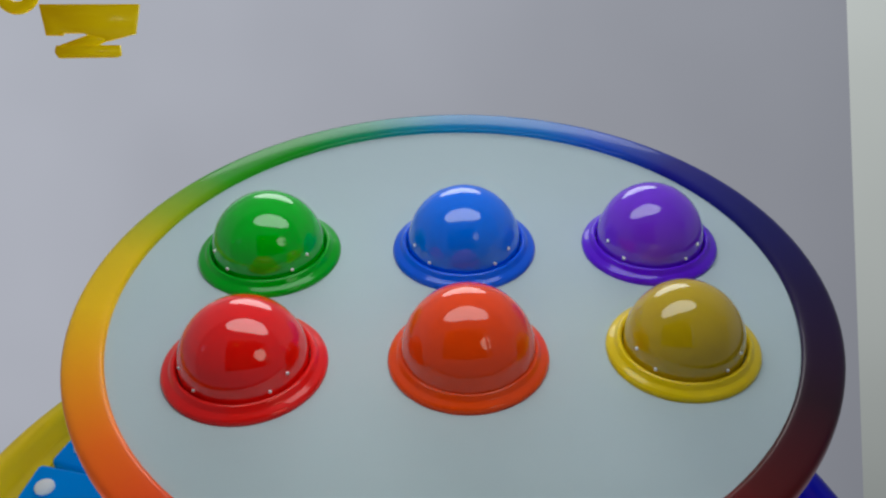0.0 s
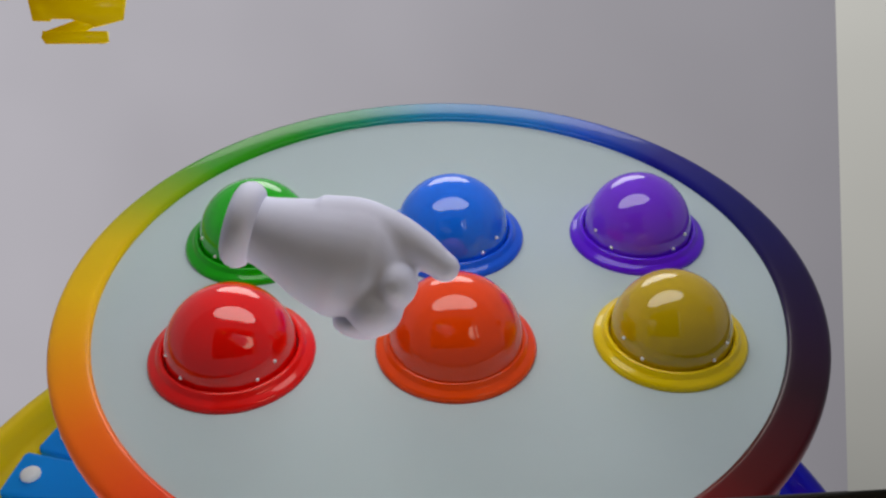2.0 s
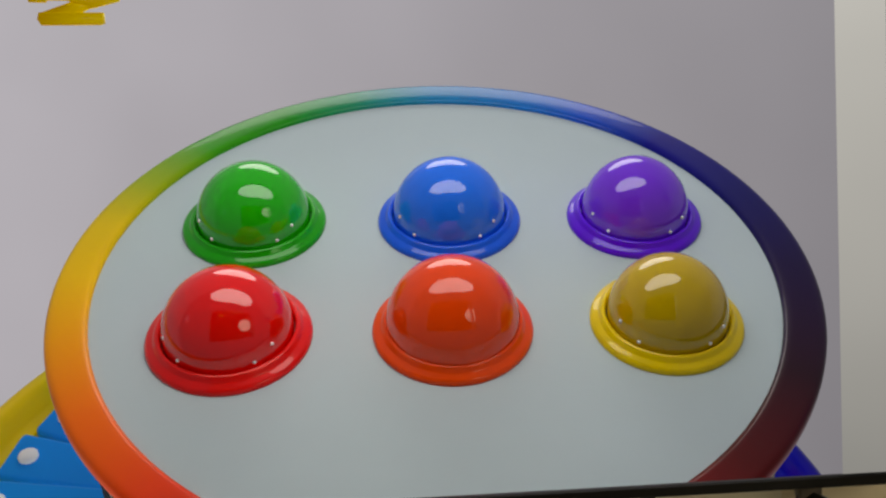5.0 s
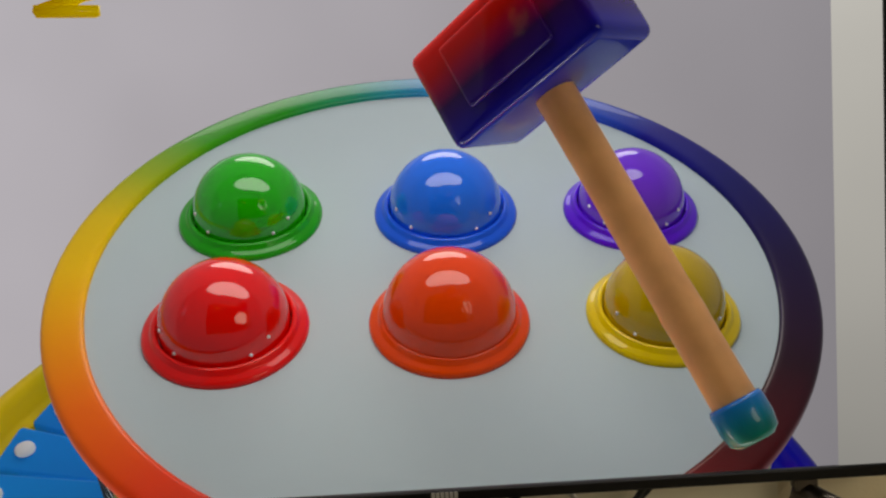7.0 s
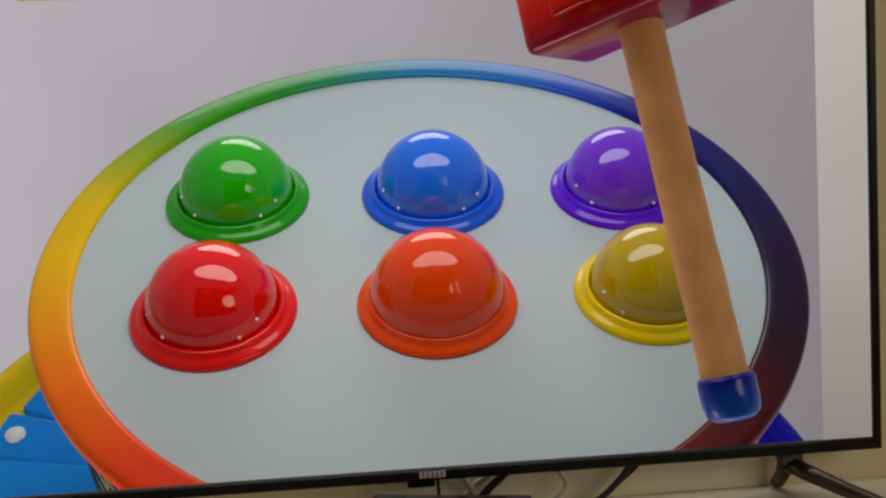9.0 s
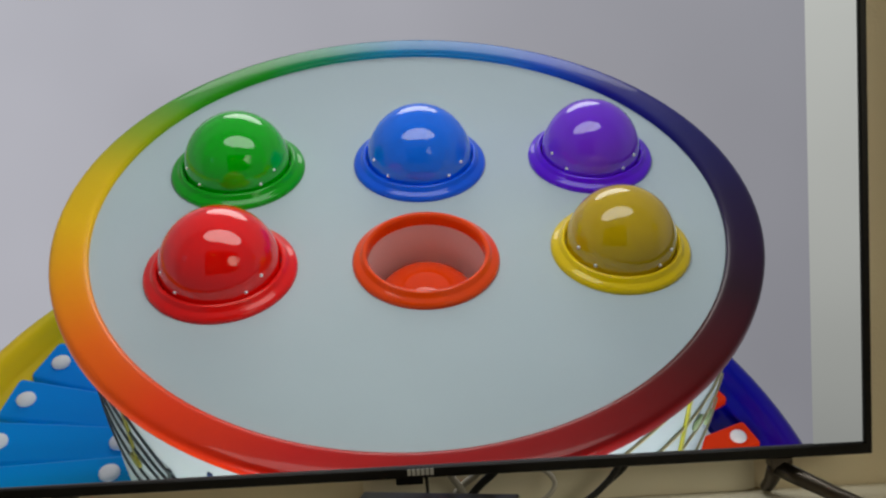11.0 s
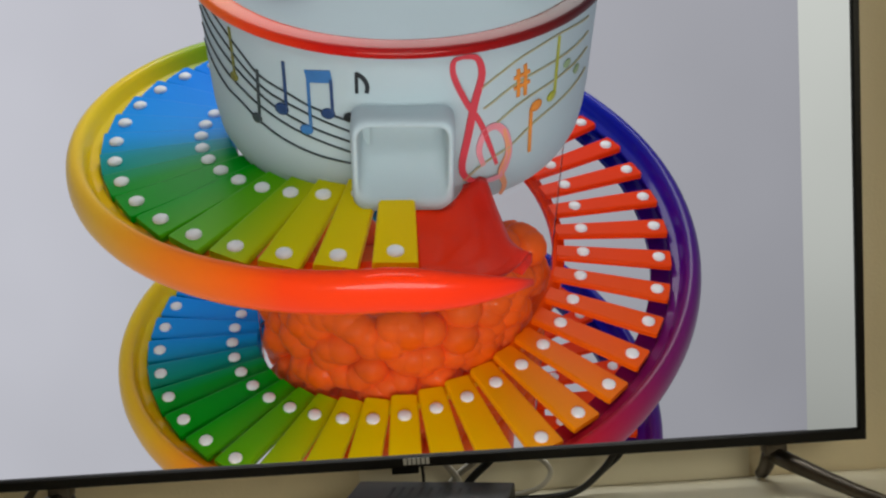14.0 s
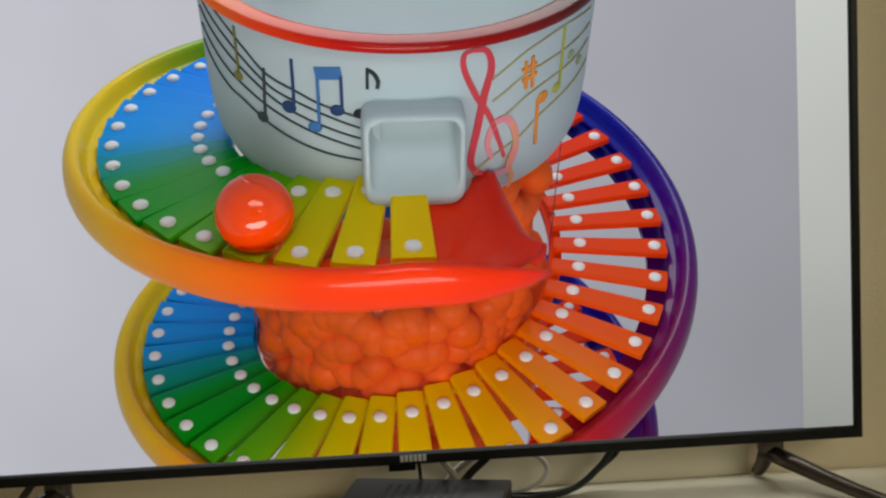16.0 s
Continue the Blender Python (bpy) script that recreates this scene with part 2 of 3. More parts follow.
def rounded_rect(w, h, r, n=5):
    pts = []
    for cx, cy, a0 in ((w / 2 - r, h / 2 - r, 0), (-w / 2 + r, h / 2 - r, 90), (-w / 2 + r, -h / 2 + r, 180), (w / 2 - r, -h / 2 + r, 270)):
        for k in range(n + 1):
            a = radians(a0 + 90 * k / n)
            pts.append((cx + r * C(a), cy + r * N(a)))
    return pts


def tube_along(bm, points, radii, sides=8):
    """A round tube through the points, closed at both ends."""
    pts = [Vector(p) for p in points]
    loops = []
    for i, p in enumerate(pts):
        d = (pts[min(i + 1, len(pts) - 1)] - pts[max(i - 1, 0)]).normalized()
        u = d.cross(Vector((0.13, 0.31, 0.94))).normalized()
        v = d.cross(u)
        r = radii[i] if isinstance(radii, (list, tuple)) else radii
        loops.append([p + r * (C(2 * math.pi * k / sides) * u + N(2 * math.pi * k / sides) * v) for k in range(sides)])
    skin(bm, loops, caps=True)
    return bm


def curve_points(ctrl, n=8):
    """Smooth points through the control points."""
    p = [Vector(c) for c in ctrl]
    p = [2 * p[0] - p[1]] + p + [2 * p[-1] - p[-2]]
    out = []
    for i in range(1, len(p) - 2):
        for k in range(n):
            t = k / n
            a, b, c, d = p[i - 1], p[i], p[i + 1], p[i + 2]
            out.append(0.5 * ((2 * b) + (c - a) * t + (2 * a - 5 * b + 4 * c - d) * t * t + (3 * b - a - 3 * c + d) * t ** 3))
    out.append(p[-2])
    return out


def thing(name, label, category, group="", kind=""):
    ob = new(name)
    ob.empty_display_size = 0.05
    return tagged(ob, label, category, group, kind)


# ---------------------------------------------------------------- the room round the television
HOLE = (-0.68, 0.584, 0.596, 1.40)


def slab(name, lo, hi, mat, label):
    ob = part(name, block(bmesh.new(), lo, hi), mat, smooth=False)
    return tagged(ob, label, kind="structure")


def wall_with_opening(name, x0, x1, z0, z1, y0, y1, hole, mat, label):
    a, b, c, d = hole
    bm = bmesh.new()
    for lo, hi in (((x0, y0, z0), (a, y1, z1)), ((b, y0, z0), (x1, y1, z1)), ((a, y0, z0), (b, y1, c)), ((a, y0, d), (b, y1, z1))):
        block(bm, lo, hi)
    bmesh.ops.remove_doubles(bm, verts=bm.verts, dist=1e-5)
    return tagged(part(name, bm, mat, smooth=False), label, kind="structure")


slab("wall_panel", (-0.078, 0.0565, 0.5505), (0.43, 0.0595, 0.595), M_PANEL, "cream panel on the wall under the television")
wall_with_opening("wall_north", -2.0, 2.0, 0.0, 2.5, 0.060, 0.075, HOLE, M_WALL, "cream painted wall behind the television")
slab("wall_east", (2.0, -3.2, 0.0), (2.1, 0.075, 2.5), M_WALL, "cream painted side wall of the room")
slab("wall_west", (-2.1, -3.2, 0.0), (-2.0, 0.075, 2.5), M_WALL, "cream painted side wall of the room")
slab("wall_south", (-2.1, -3.3, 0.0), (2.1, -3.2, 2.5), M_WALL, "cream painted wall behind the viewer")
slab("floor", (-2.1, -3.3, -0.1), (2.1, 0.075, 0.0), M_FLOOR, "brown wooden floor of the room")
slab("ceiling", (-2.1, -3.3, 2.5), (2.1, 0.075, 2.6), M_CEIL, "plain white painted ceiling")


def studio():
    """Pale seamless studio shown by the television; unseen sides and front are added fill."""
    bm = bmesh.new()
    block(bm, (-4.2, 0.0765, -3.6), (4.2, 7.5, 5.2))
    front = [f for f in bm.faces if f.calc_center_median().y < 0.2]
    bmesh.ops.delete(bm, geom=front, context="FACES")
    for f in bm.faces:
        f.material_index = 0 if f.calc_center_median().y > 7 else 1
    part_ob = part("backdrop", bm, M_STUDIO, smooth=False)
    part_ob.data.materials.append(M_FILL_SIDE)
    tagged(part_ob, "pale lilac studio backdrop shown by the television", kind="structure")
    wall_with_opening("front_fill_panel", -4.2, 4.2, -3.6, 5.2, 0.077, 0.081, HOLE, M_FILL_FRONT, "unseen dim lilac panel added as fill round the screen opening")


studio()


# ---------------------------------------------------------------- television
def television():
    tv = thing("television", "large flat black television with thin bezel on splayed metal feet", "television")
    x0, x1, z0, z1 = -0.62, 0.56, 0.61, 1.325
    bm = bmesh.new()
    # frame: outer edge, rounded front, inner lip
    def rect(ix, iz0, iz1, y):
        return [(x0 + ix, y, z0 + iz0), (x1 - ix, y, z0 + iz0), (x1 - ix, y, z1 - iz1), (x0 + ix, y, z1 - iz1)]
    loops = [rect(0.001, 0.0003, 0.001, 0.03), rect(0, 0, 0, 0.0295), rect(0, 0, 0, -0.004), rect(0.002, 0.002, 0.002, -0.006),
             rect(0.008, 0.0125, 0.008, -0.006), rect(0.010, 0.0145, 0.010, -0.003), rect(0.010, 0.0145, 0.010, 0.003), rect(0.0012, 0.0005, 0.0012, 0.0298)]
    skin(bm, loops)
    part("bezel", bm, M_BLACK, tv, smooth=False)
    # thin strip that stands in for the reflection on the glass
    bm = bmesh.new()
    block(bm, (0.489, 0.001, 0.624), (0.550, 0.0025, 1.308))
    part("screen_reflection_band", bm, M_BAND, tv, "pale glowing strip standing in for a reflection at the screen's edge", smooth=False)
    # sensor box under the bezel
    part("sensor_box", block(bmesh.new(), (-0.032, 0.0, 0.600), (0.002, 0.02, 0.6115), 0.002), M_BLACK, tv)
    # maker's mark as a plain pale bar of small blocks
    for i in range(6):
        x = -0.0165 + i * 0.0056
        part("maker_mark", block(bmesh.new(), (x, -0.0072, 0.6142), (x + 0.0042, -0.0058, 0.6222)), M_SILVER, tv, smooth=False)
    for side in (1, -1):
        bm = bmesh.new()
        block(bm, (side * 0.452 - 0.014, 0.008, 0.590), (side * 0.452 + 0.014, 0.034, 0.612), 0.004)
        part("foot_neck", bm, M_FOOT, tv)
        for tip, thick in (((side * 0.60, -0.17, 0.556), 0.011), ((side * 0.440, 0.048, 0.556), 0.008)):
            bm = bmesh.new()
            start = Vector((side * 0.448, 0.02, 0.592))
            end = Vector(tip)
            pts = [start + (end - start) * k / 6 - Vector((0, 0, 0.006 * math.sin(math.pi * k / 6))) for k in range(7)]
            tube_along(bm, pts, [0.012, 0.0112, 0.0102, 0.0094, 0.0088, 0.0084, thick * 0.75], 6)
            part("foot_leg", bm, M_FOOT, tv)
    return tv


television()


def table():
    t = thing("tv_bench", "cream laminate bench that carries the television", "bench")
    part("top", block(bmesh.new(), (-1.1, -0.32, 0.52), (1.1, 0.0595, 0.55), 0.003), M_TABLE, t, smooth=False)
    for x in (-1.08, -0.02, 1.04):
        part("side_panel", block(bmesh.new(), (x, -0.30, 0.0), (x + 0.03, 0.045, 0.52), 0.002), M_TABLE, t, smooth=False)
    part("back_panel", block(bmesh.new(), (-1.08, 0.045, 0.02), (1.07, 0.055, 0.52)), M_TABLE, t, smooth=False)


table()


# ---------------------------------------------------------------- the pictured toy
TURN_Z = 0.004135          # fall of the spiral track for one degree


def track_z(a):
    return -0.644 + TURN_Z * (a + 83.0)


def chute_z(a):
    """Height of the track's lead-in, which falls towards the outlet's far side."""
    return track_z(a) if a < -83 else track_z(-83.0) - 0.0030 * (a + 83.0)


def helix(profile, a0, a1, step, taper=0.0):
    """Sweeps (radius, height) pairs down the spiral from a0 to a1 degrees."""
    bm = bmesh.new()
    n = int(abs(a1 - a0) / step)
    loops = []
    mid = (sum(p[0] for p in profile) / len(profile), sum(p[1] for p in profile) / len(profile))
    for i in range(n + 1):
        a = a0 + (a1 - a0) * i / n
        k = 1.0 if taper == 0 else min(1.0, 0.15 + 0.85 * math.sin(min(1, i * step / taper) * math.pi / 2))
        loops.append([rim_point(a, mid[0] + (r - mid[0]) * k, mid[1] + (h - mid[1]) * k + chute_z(a)) for r, h in profile])
    skin(bm, loops, caps=True)
    return bm


DOMES = {"green": (-0.543, 0.1586), "blue": (0.004, 0.2489), "purple": (0.5256, 0.325),
         "red": (-0.4765, -0.3120), "orange": (0.0746, -0.2124), "yellow": (0.6072, -0.1158)}
DOME_SIZE = {"purple": 0.94, "yellow": 0.955, "red": 1.03}
LAST_KEY = 74


def toy():
    t = thing("marble_run_toy", "white drum toy with coloured domes and a rainbow xylophone spiral", "toy")
    # drum wall
    drum = lathe([(0.90, 0.0), (0.955, -0.01), (0.962, -0.06), (0.957, -0.20), (0.955, -0.28), (0.950, -0.59), (0.944, -0.70), (0.930, -0.80), (0.895, -0.88), (0.84, -0.925), (0.70, -0.94), (0.001, -0.94)], 96)
    gap = [f for f in drum.faces if -0.59 < f.calc_center_median().z < -0.28 and abs(math.degrees(math.atan2(f.calc_center_median().y, f.calc_center_median().x)) + 81.5) < 10]
    bmesh.ops.delete(drum, geom=gap, context="FACES")
    part("drum", drum, M_WHITE, t, size=S)
    # top plate with the open hole
    bm = bmesh.new()
    hx, hy = DOMES["orange"]
    edges = []
    for cx, cy, r, n in ((0, 0, 0.915, 96), (hx, hy, 0.164, 40)):
        vs = [bm.verts.new((cx + r * C(2 * math.pi * i / n), cy + r * N(2 * math.pi * i / n), 0.0)) for i in range(n)]
        edges += [bm.edges.new((vs[i], vs[(i + 1) % n])) for i in range(n)]
    bmesh.ops.triangle_fill(bm, edges=edges, use_beauty=True)
    part("top_plate", bm, M_WHITE, t, "white round top plate", smooth=False, size=S)
    part("well", lathe([(0.164, 0.0), (0.172, -0.06), (0.185, -0.30), (0.185, -0.55), (0.16, -0.66), (0.001, -0.68)], 40, hx, hy), M_RIVET, t, size=S)
    part("rim", ring_tube(0.9565, 0.0535, 0.024, -0.006, 128, 24, power=0.5), M_RING, t, "glossy rainbow rim round the top", size=S)
    for name, (x, y) in DOMES.items():
        rim_mat = material(name + "_dome_rim", RIMS[name], 0.3, coat=0.6, vary=0.04, spec=0.1)
        k = DOME_SIZE.get(name, 1.0)
        if name != "orange":
            ball_mat = material(name + "_dome", BALLS[name], 0.35, coat=1.0, vary=0.06, scale=4, coat_ior=1.65, spec=0.0)
            prof = [(k * 0.159 * C(radians(a)), 0.028 + 0.160 * N(radians(a))) for a in range(-12, 90, 6)] + [(0.001, 0.188)]
            dome = part("dome", lathe(prof, 56, x, y), ball_mat, t, "glossy %s dome button" % name, size=S)
            # small pale pips low on the dome's front
            for az, el in ((-144, 14), (-119, 6), (-50, 6), (-30, 14)):
                bm = bmesh.new()
                q = Vector(rim_point(az, k * 0.159 * C(radians(el)), 0.028 + 0.160 * N(radians(el)))) + Vector((x, y, 0))
                bmesh.ops.create_icosphere(bm, subdivisions=1, radius=0.0055, matrix=Matrix.Translation(q))
                part("pip", bm, M_RIVET, dome, size=S)
        # flared skirt, groove, and a raised bead that hugs the dome
        flange = [(0.162, -0.004), (0.161, 0.024), (0.164, 0.034), (0.170, 0.037), (0.176, 0.033), (0.179, 0.024), (0.184, 0.020), (0.194, 0.017), (0.201, 0.011), (0.203, 0.004), (0.201, -0.004)]
        part("dome_rim", lathe([(k * r, z) for r, z in flange], 56, x, y), rim_mat, t, "glossy %s rim" % name, size=S)
    # spiral: floor bands, rail, keys
    part("track_floor", helix([(1.44, -0.11), (1.62, -0.11), (1.62, -0.07), (1.44, -0.07)], -83, -790, 4), M_RAIL, t, size=S, smooth=False)
    part("track_floor", helix([(0.875, -0.085), (0.945, -0.085), (0.945, -0.045), (0.875, -0.045)], -83, -790, 4), M_BARS, t, size=S, smooth=False)
    # a channel: inner ledge, raised rounded lip, swelling outer wall
    prof = [(1.60, -0.13), (1.556, -0.10), (1.552, -0.040), (1.560, -0.032), (1.592, -0.026), (1.606, -0.012), (1.620, 0.030), (1.634, 0.058), (1.654, 0.069), (1.677, 0.064),
            (1.698, 0.044), (1.711, 0.014), (1.718, -0.025), (1.720, -0.060), (1.713, -0.098), (1.697, -0.130), (1.672, -0.152), (1.640, -0.158), (1.615, -0.150)]
    part("rail", helix(prof, -63, -790, 3, taper=20), M_RAIL, t, "glossy rainbow outer rail", size=S)
    for i in range(LAST_KEY):
        a = -83 - 9.2 * i
        bm = bmesh.new()
        loops = []
        far = (a + 180) % 360 - 180
        # slim keys on the red stretch of each turn, broad ones on the rest
        slim = min(1.0, max(0.0, (far + 50) / 40)) if far < 75 else 0.0
        near_half = 0.072 - 0.018 * slim
        wide = (0.101 if far < -125 or far >= 75 else 0.094) - 0.022 * slim
        for r, half in ((0.895, near_half - 0.002), (0.903, near_half), (1.538, wide), (1.546, wide - 0.002)):
            inset = 0.006 if r in (0.895, 1.546) else 0.0
            row = []
            for w, h in ((-half + inset, -0.034), (half - inset, -0.034), (half - inset, -0.012), (half - inset - 0.004, -0.003), (half - inset - 0.012, 0.0), (-half + inset + 0.012, 0.0), (-half + inset + 0.004, -0.003), (-half + inset, -0.012)):
                p = Vector(rim_point(a, r, h + track_z(a))) + w * Vector((-N(radians(a)), C(radians(a)), 0))
                row.append(p)
            loops.append(row)
        skin(bm, loops, caps=True)
        key = part("key", bm, M_BARS, t, smooth=False, size=S)
        for r in (1.045, 1.476):
            x, y, z = rim_point(a, r, track_z(a))
            part("rivet", lathe([(0.036, z - 0.004), (0.036, z + 0.008), (0.026, z + 0.016), (0.001, z + 0.019)], 14, x, y), M_RIVET, key, size=S)
    # red chute below the outlet
    bm = bmesh.new()
    loops = []
    for i in range(25):
        u = i / 24
        inner = 1.10 - 0.150 * min(1.0, max(0.0, (u - 0.40) / 0.35))
        out = 1.63 - 0.13 * u ** 3
        row = []
        for k in range(17):
            v = k / 16
            a = -79.5 + (19.5 - 5.0 * v + 3.5 * v ** 8) * u
            # a bowl: its floor rises to the wall by the drum, to the rail and to the far end
            cup = 0.035 * max(0.0, 0.3 - v) / 0.3 + 0.06 * (1 - 0.75 * u * u) * max(0.0, v - 0.75) / 0.25 + 0.045 * max(0.0, (u - 0.62) / 0.38) ** 2
            row.append(rim_point(a, inner + (out - inner) * v, chute_z(a) - 0.085 + cup))
        loops.append(row)
    edge = loops[-1]
    loops.append([(x * 1.004 + 0.012, y, z - 0.004) for x, y, z in edge])
    loops.append([(x * 1.002 + 0.014, y, z - 0.05) for x, y, z in edge])
    loops.append([(x * 0.995 - 0.01, y * 1.0, z - 0.11) for x, y, z in edge])
    skin(bm, loops, closed=False)
    ob = part("chute", bm, M_RAIL, t, "glossy red chute", size=S)
    m = ob.modifiers.new("thickness", "SOLIDIFY")
    m.thickness = 0.016
    # clear column full of candy, inside the spiral
    part("clear_column", lathe([(0.872, -0.945), (0.872, -3.9)], 64), M_TUBE, t, "clear plastic column", size=S).visible_shadow = False
    return t


TOY = toy()


def outlet(t):
    """The white outlet housing on the drum wall."""
    bm = bmesh.new()
    ang = -81.5
    loops = []
    for w, h, rad, corner, mid, lean in ((0.44, 0.42, 0.88, 0.06, -0.49, 0.0), (0.445, 0.43, 1.05, 0.07, -0.49, 0.05), (0.435, 0.42, 1.092, 0.07, -0.49, 0.07), (0.415, 0.405, 1.108, 0.066, -0.49, 0.075),
                                  (0.395, 0.35, 1.108, 0.06, -0.475, 0.075), (0.384, 0.328, 1.092, 0.06, -0.468, 0.07),
                                  (0.370, 0.280, 1.035, 0.06, -0.449, 0.04), (0.358, 0.220, 0.975, 0.06, -0.422, 0.02), (0.342, 0.155, 0.925, 0.055, -0.396, 0.0), (0.31, 0.08, 0.890, 0.035, -0.37, 0.0)):
        row = []
        for u, v in rounded_rect(w, h, corner, 5):
            rr = rad - lean * v / 0.5
            p = Vector(rim_point(ang, rr, mid + v)) + u * Vector((-N(radians(ang)), C(radians(ang)), 0))
            row.append(p)
        loops.append(row)
    rows = skin(bm, loops)
    bm.faces.new(rows[-1])
    part("outlet", bm, M_WHITE, t, "white rounded outlet housing", size=S)


outlet(TOY)


def candy_fill(t):
    """Orange candy balls behind the clear column wall."""
    rng = random.Random(4)
    ball = bmesh.new()
    bmesh.ops.create_icosphere(ball, subdivisions=2, radius=1.0)
    shape = [v.co.copy() for v in ball.verts]
    sides = [[v.index for v in f.verts] for f in ball.faces]
    ball.free()

    def heap(name, label, places):
        verts, faces = [], []
        for deg, r, z, size in places:
            base, c = len(verts), Vector(rim_point(deg, r, z))
            verts.extend(S * (c + size * v) for v in shape)
            faces.extend([base + k for k in f] for f in sides)
        me = bpy.data.meshes.new(name)
        me.from_pydata(verts, [], faces)
        me.materials.append(M_CORE_BALL)
        me.shade_smooth()
        ob = new(name, me)
        ob.parent = t
        return tagged(ob, label, kind="stuff")

    places = []
    for i in range(520):
        a = rng.uniform(0, 360)
        # the heap lies higher against the front of the column than at its back
        top = -1.72 - 0.48 * max(0.0, N(radians(a)) + 0.35)
        places.append((a, rng.uniform(0.74, 0.78), rng.uniform(-3.0, top), rng.uniform(0.095, 0.118)))
    heap("candy_fill", "heap of orange candy balls", places)
    # balls that well up beside the chute
    places = []
    for i in range(150):
        u = rng.random()
        a = rng.uniform(-66, -4)
        places.append((a, rng.uniform(0.57, 0.755), -2.0 + (1.02 - 0.004 * (a + 66)) * u, rng.uniform(0.085, 0.112)))
    stack = heap("candy_stack", "rising stack of orange candy balls", places)
    part("core_post", lathe([(0.001, -2.30), (0.60, -2.30), (0.70, -2.36), (0.745, -2.5), (0.745, -3.8)], 32), M_CORE_BALL, t, "orange core", size=S)
    return stack


STACK = candy_fill(TOY)

ORANGE = material("orange_ball", BALLS["orange"], 0.35, coat=1.0, vary=0.05, scale=4, coat_ior=1.55, spec=0.0)

bm = bmesh.new()
bmesh.ops.create_uvsphere(bm, u_segments=40, v_segments=24, radius=0.168 * S)
BALL = part("candy_ball", bm, ORANGE, TOY, "glossy orange candy ball")


# ---------------------------------------------------------------- printed notes on the drum
def on_drum(deg, z, lift=0.006):
    r = 0.962 - 0.008 * min(1.0, max(0.0, -z) / 0.5) - 0.10 * max(0.0, -z - 0.76) + lift
    return Vector(rim_point(deg, r, z))


def ribbon(bm, pts, width):
    """A thin raised stripe along (degrees, height) points on the drum."""
    flat = [Vector((radians(a) * 0.955, z, 0)) for a, z in pts]
    loops = []
    for i, p in enumerate(flat):
        d = (flat[min(i + 1, len(flat) - 1)] - flat[max(i - 1, 0)]).normalized()
        side = Vector((-d.y, d.x, 0)) * (width[i] if isinstance(width, list) else width) / 2
        row = []
        for q, lift in ((p + side, 0.0), (p + side, 0.006), (p - side, 0.006), (p - side, 0.0)):
            row.append(on_drum(math.degrees(q.x / 0.955), q.y, lift))
        loops.append(row)
    skin(bm, loops, caps=True)
    return bm


def smooth_flat(ctrl, n=7):
    return [(p.x, p.y) for p in curve_points([(a / 60, z, 0) for a, z in ctrl], n) for p in [Vector((p.x * 60, p.y, 0))]]


def note_head(t, a, z, mat, size=0.026):
    bm = bmesh.new()
    rows = []
    for k, lift in ((1.0, 0.001), (1.0, 0.007), (0.7, 0.0085), (0.15, 0.009)):
        row = []
        for i in range(16):
            b = 2 * math.pi * i / 16
            u, v = size * 1.25 * k * C(b), size * k * N(b)
            row.append(on_drum(a + math.degrees((u - 0.3 * v) / 0.955), z + v + 0.3 * u, lift))
        rows.append(row)
    skin(bm, rows, caps=True)
    part("note_head", bm, mat, t, size=S)


